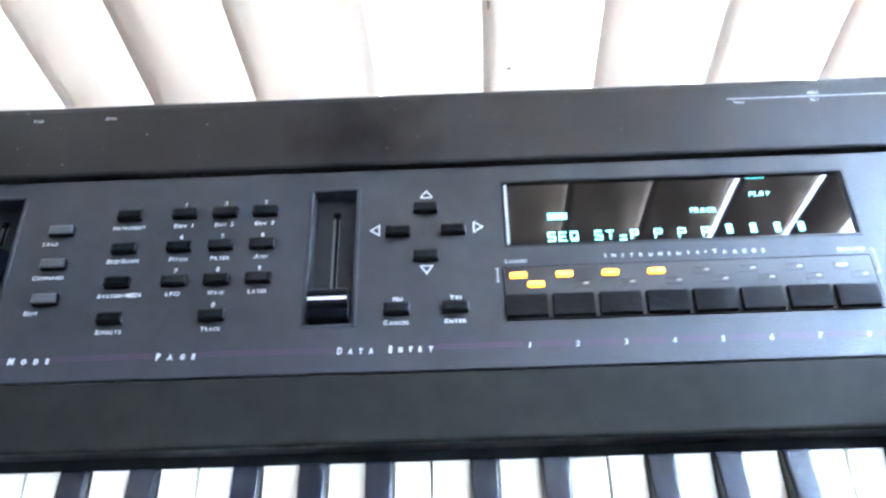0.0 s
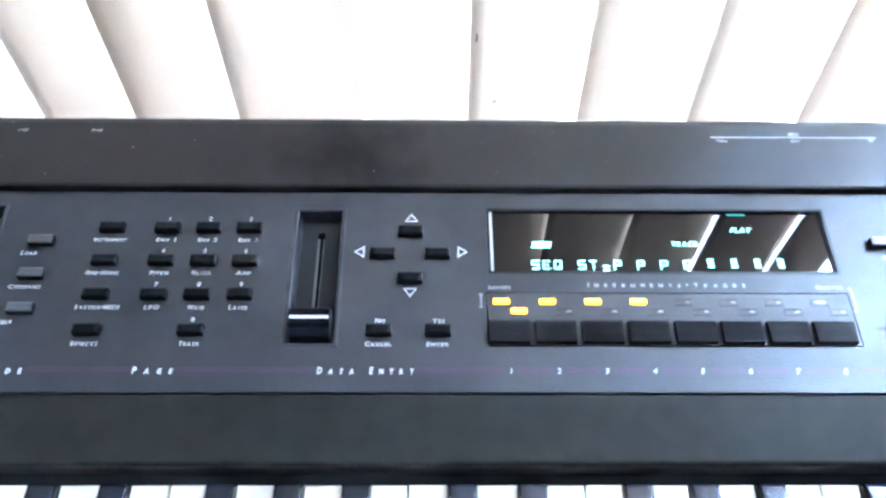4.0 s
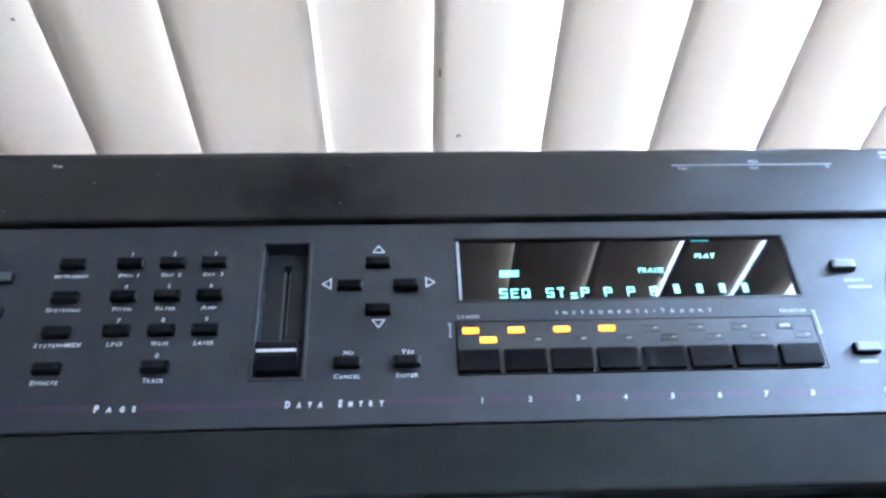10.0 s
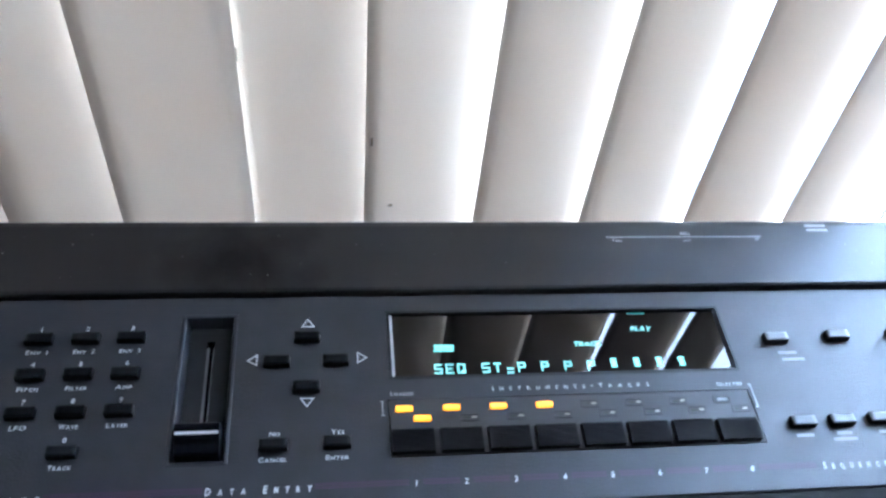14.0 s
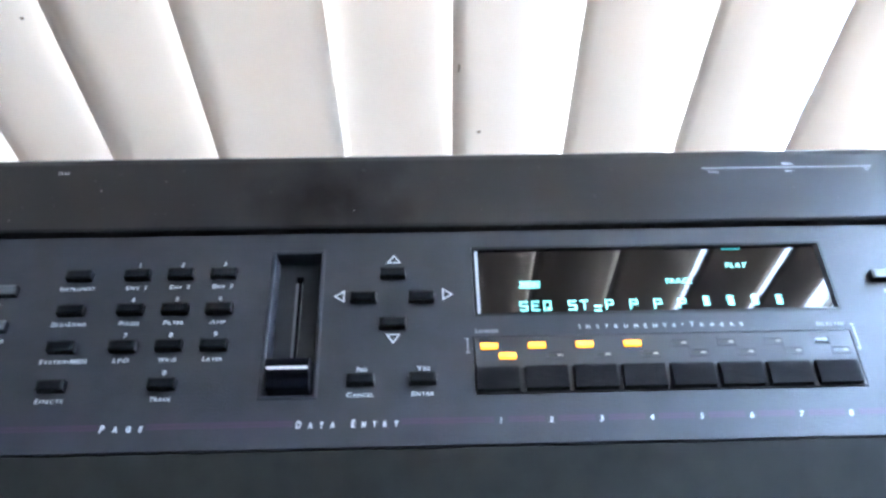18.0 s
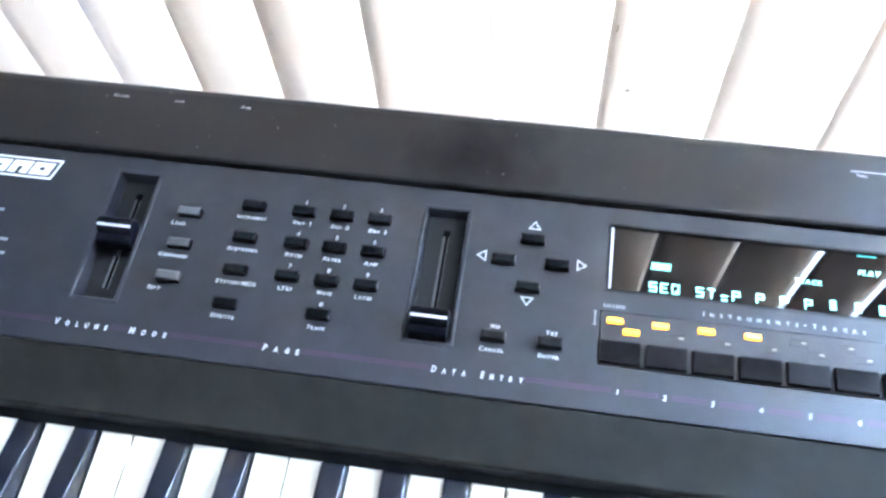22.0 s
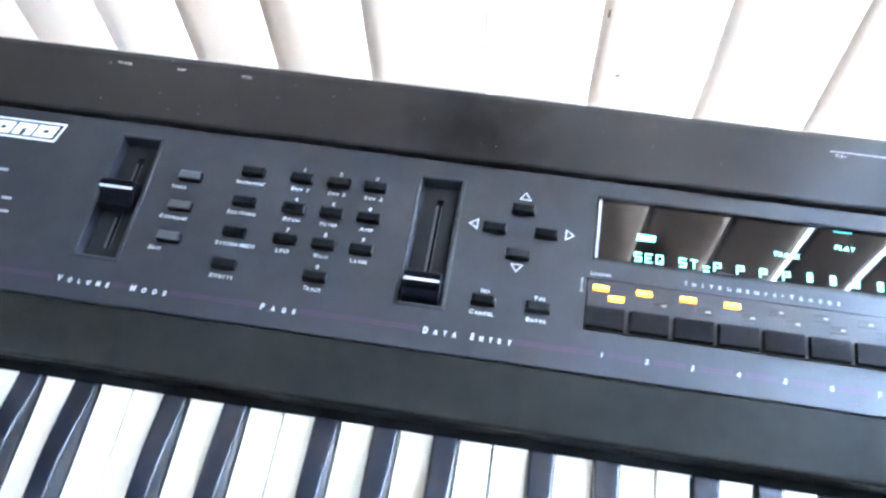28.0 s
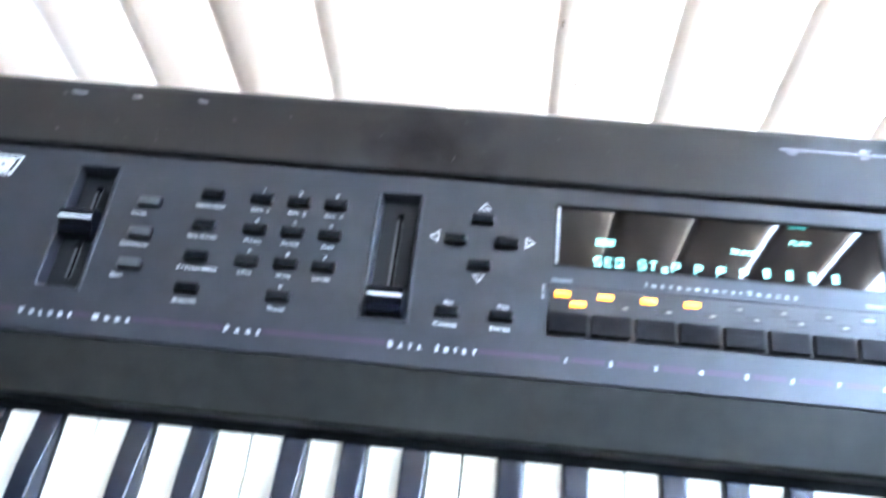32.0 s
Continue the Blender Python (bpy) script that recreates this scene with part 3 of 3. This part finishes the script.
for x, y, w in ((205.4, 280.2, 9), (207, 276.6, 11), (197.8, 238.0, 8), (216, 238.4, 7), (215.4, 235.6, 11), (236, 238.4, 8)):
    plain_bar(x, y, w, 1.5, synth, M_PRINTDIM)

# ---- track buttons, lamps and their plate ----
bm = bmesh.new()
holed_plate(bm, PLATE[0] + 0.6, PLATE[1] - 0.1, PLATE[2] + 0.7, PLATE[3] - 0.1, -3, -0.3, [])
part("track_plate", bm, M_PLATE, synth, "recessed plate with track buttons")
bm = bmesh.new()
v = box(bm, -8.7, 8.7, -5.1, 5.1, -2, 2.4)
bevelled(bm, 0.2, 2, v[4:])
TRACKB = mesh_of("track_button", bm, M_TRACKBTN)
bm = bmesh.new()
for i in range(9):
    y = -4.2 + i * 1.05
    prism_x(bm, [(y - 0.3, 2.38), (y, 2.5), (y + 0.3, 2.38)], -8.2, 8.2)
RIBS = mesh_of("ribs", bm, M_TRACKBTN)


def lamp_mesh(w, d, h, mat, round_by=0.5):
    bm = bmesh.new()
    v = box(bm, -w / 2, w / 2, -d / 2, d / 2, -1, h)
    bevelled(bm, round_by, 2)
    return mesh_of("lamp", bm, mat)


LAMP_PALE = lamp_mesh(5.6, 2.0, 0.5, M_RIM)
LAMP_ON, LAMP_OFF = lamp_mesh(6.9, 2.3, 1.0, M_LED, 0.22), lamp_mesh(6.2, 1.9, 0.3, M_LEDOFF)
bm = bmesh.new()
holed_plate(bm, -3.9, 3.9, -1.75, 1.75, -0.1, 0.22, [(-3.2, 3.2, -1.1, 1.1)])
LAMP_FRAME = mesh_of("lamp_frame", bm, M_PLATE)
# glint on an unlit lamp, painted as a pale slip on its top
bm = bmesh.new()
prism_z(bm, [(0.3, -0.45), (2.7, -0.55), (2.9, 0.35), (1.2, 0.5)], 0.29, 0.34)
LAMP_GLINT = mesh_of("glint_mark", bm, M_GLINT)


def lamp(x, y, on, pale=False):
    ob = part("indicator_lamp", LAMP_ON if on else LAMP_PALE if pale else LAMP_OFF, None, synth, "lit yellow indicator lamp" if on else "unlit pale indicator lamp" if pale else "unlit grey indicator lamp", (x, y, -0.3))
    if not on:
        part("lamp_frame", LAMP_FRAME, None, ob)
        if not pale:
            part("glint_mark", LAMP_GLINT, None, ob, "pale glint painted on the lamp window")


for i in range(8):
    x = 29.7 + 19.85 * i
    b = part("track_button", TRACKB, None, synth, "wide black ribbed track button", (x, 241.6, -0.3))
    part("ribs", RIBS, None, b)
    lamp(27.1 + 19.87 * i, 257.0, i < 4, i == 7)
    lamp(34.4 + 19.87 * i, 252.3, i == 0)
    lettering(str(i + 1), 29.8 + 19.85 * i, 223.9, 3.4, synth, M_PRINT, bold=0.07, slant=0.15)
lettering("Loaded", 26.6, 264.3, 2.7, synth, M_PRINTDIM, bold=0.07, width=9.6)
lettering("Instruments•Tracks", 100.2, 265.6, 3.2, synth, M_PRINT, spacing=0.75, bold=0.03, width=69.5)
lettering("Selected", 172.0, 264.6, 2.6, synth, M_PRINTDIM, bold=0.07, width=12)
for x, y0, y1, s in ((18.2, 254.2, 260.6, 0), (181.4, 252.5, 264, -1)):
    bm = bmesh.new()
    box(bm, -0.25, 0.25, y0 - y0, y1 - y0, 0, 0.05)
    a, b = (-0.8, 0.8) if s == 0 else (-1.2, 0.25)
    box(bm, a, b, -0.25, 0.25, 0, 0.05)
    box(bm, a, b, y1 - y0 - 0.25, y1 - y0 + 0.25, 0, 0.05)
    part("bracket_mark", bm, M_PRINTDIM, synth, at=(x, y0, 0.12))

# ---- section titles and purple rules ----
TITLES = [("Volume", -211.7, 25.5), ("Mode", -179.8, 17.5), ("Page", -117.8, 16.5), ("Data Entry", -30.3, 40.0), ("Sequencer", 216.5, 33.0)]
for t, x, w in TITLES:
    lettering(t, x, 223.9, 4.2, synth, M_PRINT, spacing=0.9, bold=0.2, width=w, small=0.75, slant=0.08)
rules = [(-330, -226), (-198, -190), (-170, -127), (-108.5, -51.5), (-9.5, 27)]
rules += [(32.5 + 19.85 * i, 47 + 19.85 * i) for i in range(7)] + [(172, 197), (236, 330)]
for a, b in rules:
    for dy in (-0.7, 0.7):
        plain_bar((a + b) / 2, 224.3 + dy, b - a, 1.0, synth, M_PURPLE, 0.1, "purple_rule")

# ---- display ----
disp = part("display", (lambda b: (box(b, DISP[0] + 0.1, DISP[1] - 0.1, DISP[2] + 0.1, DISP[3] - 0.1, -5, -2.3), b)[1])(bmesh.new()), M_SCREEN, synth, "dark fluorescent display with cyan characters")
bm = bmesh.new()
holed_plate(bm, DISP[0] + 0.05, DISP[1] - 0.05, DISP[2] + 0.05, DISP[3] - 0.05, -2.3, 0.15, [(DISP[0] + 1.4, DISP[1] - 1.4, DISP[2] + 1.2, DISP[3] - 1.2)])
part("bezel", bm, M_BEZEL, disp, "thin black bezel")
bm = bmesh.new()
box(bm, DISP[0] + 1.45, DISP[1] - 1.45, DISP[2] + 1.25, DISP[3] - 1.25, -2.3, -1.2)
part("lens", bm, M_SMOKE, disp, "smoked glossy lens")
bm = bmesh.new()
box(bm, DISP[0] + 1.5, DISP[0] + 2.6, DISP[2] + 2, DISP[3] - 2, -1.2, -0.4)
part("lens_edge", bm, M_RIM, disp, "bright polished lens edge")
bm = bmesh.new()
prism_z(bm, [(DISP[1] - 2.6, DISP[2] + 1.3), (DISP[1] - 1.45, DISP[2] + 1.3), (DISP[1] - 1.45, DISP[3] - 1.3), (DISP[1] - 2.6, DISP[3] - 1.3)], -1.2, -0.3)
for v in bm.verts:
    if v.co.z > -0.5 * K and v.co.x < (DISP[1] - 2) * K:
        v.co.z = -1.15 * K
part("lens_bevel", bm, M_EDGE, disp, "sloping polished end of the lens")
VZ = -1.19
# lit strokes of each character on a cell of 2 by 4 units
STROKES = {
    "S": ((0, 4, 2, 4), (0, 2, 0, 4), (0, 2, 2, 2), (2, 0, 2, 2), (0, 0, 2, 0)),
    "E": ((0, 0, 0, 4), (0, 4, 2, 4), (0, 2, 1.6, 2), (0, 0, 2, 0)),
    "Q": ((0, 0, 0, 4), (0, 4, 2, 4), (2, 0, 2, 4), (0, 0, 2, 0), (1.2, 1.0, 1.6, 0.4)),
    "T": ((0, 4, 2, 4), (1, 0, 1, 4)),
    "P": ((0, 0, 0, 4), (0, 4, 2, 4), (2, 2, 2, 4), (0, 2, 2, 2))}


def display_character(ch, x, y, wide=2.8, high=4.2, stroke=0.54):
    bm = bmesh.new()
    for n, (a, b, c, d) in enumerate(STROKES[ch]):
        x0, x1 = sorted((a * wide / 2 - wide / 2, c * wide / 2 - wide / 2))
        y0, y1 = sorted((b * high / 4, d * high / 4))
        box(bm, x0 - stroke / 2, x1 + stroke / 2, y0 - stroke / 2, y1 + stroke / 2, 0, 0.05 + 0.004 * n)
    part("display_character", bm, M_VFD, disp, at=(x, y, VZ))


for t, x in (("S", 43.3), ("E", 48.3), ("Q", 53.4), ("S", 64.2), ("T", 69.4), ("P", 80.2), ("P", 90.7), ("P", 101.2), ("P", 111.8)):
    display_character(t, x, 274.7)
for dy in (-1.0, 1.0):
    plain_bar(75.0, 275.1 + dy, 2.8, 0.7, disp, M_VFD, VZ, "display_character")
for x in (122.4, 133.0, 143.6, 154.2):
    bm = bmesh.new()
    for k in range(3):
        box(bm, -1.3, 1.3, -2.0 + k * 1.7, -0.9 + k * 1.7, 0, 0.05)
    box(bm, -0.7, 0.7, -2.0, 2.6, 0, 0.04)
    part("display_character", bm, M_VFD, disp, at=(x, 277.6, VZ))
# dim glowing cursor bars that also imitate the characters' ghost reflection in the glass
for i in range(10):
    plain_bar((43.3, 48.3, 53.4, 64.2, 69.4, 80.2, 90.7, 101.2, 111.8, 122.4)[i], 272.9, 3.2, 0.7, disp, M_VFDDIM, VZ, "cursor_ghost_segment")
bm = bmesh.new()
for k in range(9):
    prism_z(bm, [(-4.2 + k * 0.95, -1.5), (-3.6 + k * 0.95, -1.5), (-3.1 + k * 0.95, 1.5), (-3.7 + k * 0.95, 1.5)], 0, 0.05)
box(bm, -4.3, 4.6, 1.2, 1.6, 0, 0.05)
box(bm, -4.6, 4.3, -1.6, -1.2, 0, 0.05)
part("display_flag", bm, M_VFD, disp, at=(46.6, 287.6, VZ))
lettering("TRACK", 112.4, 288.4, 3.4, disp, M_VFD, VZ, width=12.4, bold=0.03, slant=0.25, name="display_flag")
lettering("PLAY", 139.6, 296.2, 3.4, disp, M_VFD, VZ, width=9.4, bold=0.03, slant=0.25, name="display_flag")
plain_bar(139, 304.9, 8.6, 0.6, disp, M_VFDDIM, VZ, "display_flag")

# ---- printing on the rear deck and the maker's plate ----
lettering("Power", -235.2, 352.0, 2.6, synth, M_PRINT, 3.12, slant=0.2)
lettering("Line", -203.3, 352.0, 2.6, synth, M_PRINT, 3.12, slant=0.2)
lettering("Fuse", -167.3, 352.0, 2.6, synth, M_PRINT, 3.12, slant=0.2)
plain_bar(174.8, 349.2, 82, 0.5, synth, M_PRINT, 3.1, "print_rule")
lettering("MIDI", 175.6, 351.4, 2.6, synth, M_PRINT, 3.12)
lettering("Thru", 139.0, 347.0, 2.2, synth, M_PRINT, 3.12)
lettering("Out", 175.4, 347.0, 2.2, synth, M_PRINT, 3.12)
lettering("In", 213.0, 347.6, 2.2, synth, M_PRINT, 3.12)
for y in (356.6, 353.6):
    plain_bar(248.4, y, 11.6, 1.6, synth, M_PRINTDIM, 3.1)
LX0, LX1, LY0, LY1 = -372, -254, 297.8, 309.6


def leaning(bm, lean=0.28):
    for v in bm.verts:
        v.co.x += lean * (v.co.y - 303.7 * K)


bm = bmesh.new()
holed_plate(bm, LX0, LX1, LY0, LY1, 0, 0.06, [(LX0 + 1.0, LX1 - 1.0, LY0 + 1.0, LY1 - 1.0)])
leaning(bm)
mark = part("maker_plate", bm, M_LINE, synth, "white outlined maker's badge", (0, 0, 0.1))
for k in range(8):
    x = LX1 - 8.2 - 11.6 * k
    bm = bmesh.new()
    hole = [(x - 1.3, x + 1.5, LY0 + 4.8, LY1 - 4.9)] if k % 2 == 0 else [(x - 1.2, x + 1.2, LY0 + 2.3, LY1 - 5.4)]
    holed_plate(bm, x - 5.2, x + 5.2, LY0 + 2.2, LY1 - 2.2, 0, 0.06, hole)
    leaning(bm)
    part("badge_shape", bm, M_LINE, mark)
# lines of small print that cannot be read, word by word
words = random.Random(7)
for y, x in ((278.1, -271.9), (270.4, -275.5), (262.1, -263.4), (254.7, -262.0), (246.9, -264.7)):
    while x > -312:
        w = words.uniform(5.0, 9.5)
        plain_bar(x - w / 2, y, w, 1.55, synth, M_PRINTDIM)
        x -= w + 1.6

# ---- keys ----
KW = 165.2 / 7
OCT0 = -12.4 - 2 * 165.2
WZ, KY0, KY1 = -15.0, 36.0, 181.0
SHARPS = {0: 1 * KW - 2.1, 1: 2 * KW + 2.3, 3: 4 * KW - 3.0, 4: 5 * KW, 5: 6 * KW + 3.0}
BW = 12.0                                         # clearance cut for a sharp
NATURALS = []
for n in range(7):
    x0, x1 = n * KW + 0.45, (n + 1) * KW - 0.45
    l, r = x0, x1
    for k, c in SHARPS.items():
        if x0 - 8 < c - BW / 2 < x1 < c + BW / 2 + 8 and c - BW / 2 < x1:
            r = min(r, c - BW / 2)
        if x0 - 8 < c + BW / 2 and c - BW / 2 < x0 < c + BW / 2:
            l = max(l, c + BW / 2)
    a, b, lo, hi = x0 - n * KW, x1 - n * KW, l - n * KW, r - n * KW
    pts = [(a, KY0), (b, KY0)]
    pts += [(b, 84), (hi, 84), (hi, KY1)] if hi < b else [(b, KY1)]
    pts += [(lo, KY1), (lo, 84), (a, 84)] if lo > a else [(a, KY1)]
    bm = bmesh.new()
    prism_z(bm, pts, WZ - 11, WZ)
    top = [v for v in bm.verts if v.co.z > (WZ - 1) * K]
    te = [e for e in bm.edges if all(v in top for v in e.verts)]
    bmesh.ops.bevel(bm, geom=te, offset=0.6 * K, segments=2, affect="EDGES")
    bmesh.ops.triangulate(bm, faces=[f for f in bm.faces if len(f.verts) > 4])
    NATURALS.append(mesh_of("white_key", bm, M_IVORY))
LASTC = bmesh.new()
prism_z(LASTC, [(0.35, KY0), (KW - 0.35, KY0), (KW - 0.35, KY1), (0.35, KY1)], WZ - 11, WZ)
LASTC = mesh_of("white_key", LASTC, M_IVORY)
for i in range(36):
    part("white_key", NATURALS[i % 7] if i < 35 else LASTC, None, synth, "", (OCT0 + i * KW, 0, rng.uniform(-0.25, 0.25)))
bm = bmesh.new()
SECT = [(180.5, 5.4, 2.0), (180.4, 5.4, 2.9), (180.0, 5.35, 3.65), (179.4, 5.3, 4.05), (178.6, 5.25, 4.2), (177.9, 5.25, 4.3), (172, 5.15, 5.3), (164, 4.9, 7.4), (154, 4.6, 9.6), (142, 4.35, 11.2), (126, 4.2, 12.0), (100, 4.1, 12.0), (94, 4.1, 11.2), (89.5, 4.3, 6.4), (86.4, 4.9, 1.6)]
rings = []
for y, w, h in SECT:
    half = [(5.75, -8.0), (5.6, 0.0), (w + 0.32, h - 1.5), (w + 0.28, h - 1.2), (w + 0.1, h - 0.6), (w - 0.3, h - 0.15), (w - 0.8, h), (w - 1.3, h)]
    prof = [(-x, z) for x, z in half] + half[::-1]
    rings.append([bm.verts.new((x * K, y * K, (WZ + z) * K)) for x, z in prof])
for a, b in zip(rings, rings[1:]):
    for i in range(len(a) - 1):
        bm.faces.new((a[i], a[i + 1], b[i + 1], b[i]))
bm.faces.new(rings[0][::-1])
bm.faces.new(rings[-1])
bmesh.ops.recalc_face_normals(bm, faces=bm.faces[:])
for f in bm.faces:
    f.smooth = len(f.verts) == 4
SHARP = mesh_of("black_key", bm, M_EBONY)
for o in range(5):
    for k, c in SHARPS.items():
        part("black_key", SHARP, None, synth, "", (OCT0 + o * 165.2 + c, 0, rng.uniform(-0.2, 0.2)))


# ---- dust ----
bm = bmesh.new()
fleck = random.Random(11)
spots = [(-119, 346), (-210, 335), (-148, 341), (-186, 324.5), (-243, 351), (-240, 327), (-31, 327), (260, 344), (-210, 357)]
spots += [(fleck.uniform(-300, 320), fleck.uniform(324.5, 356)) for _ in range(70)]
for n, (x, y) in enumerate(spots):
    r = fleck.uniform(0.35, 0.7) if n < 9 else fleck.uniform(0.12, 0.3)
    a0 = fleck.uniform(0, 6.28)
    prism_z(bm, [(x + r * math.cos(a0 + q) * (1.5 if q == 0 else 0.8), y + r * math.sin(a0 + q)) for q in (0, 1.3, 2.6, 3.9, 5.1)], 3.0, 3.0 + r * 0.3)
part("dust", bm, M_DUST, synth, "grey dust flecks on the deck", kind="stuff")
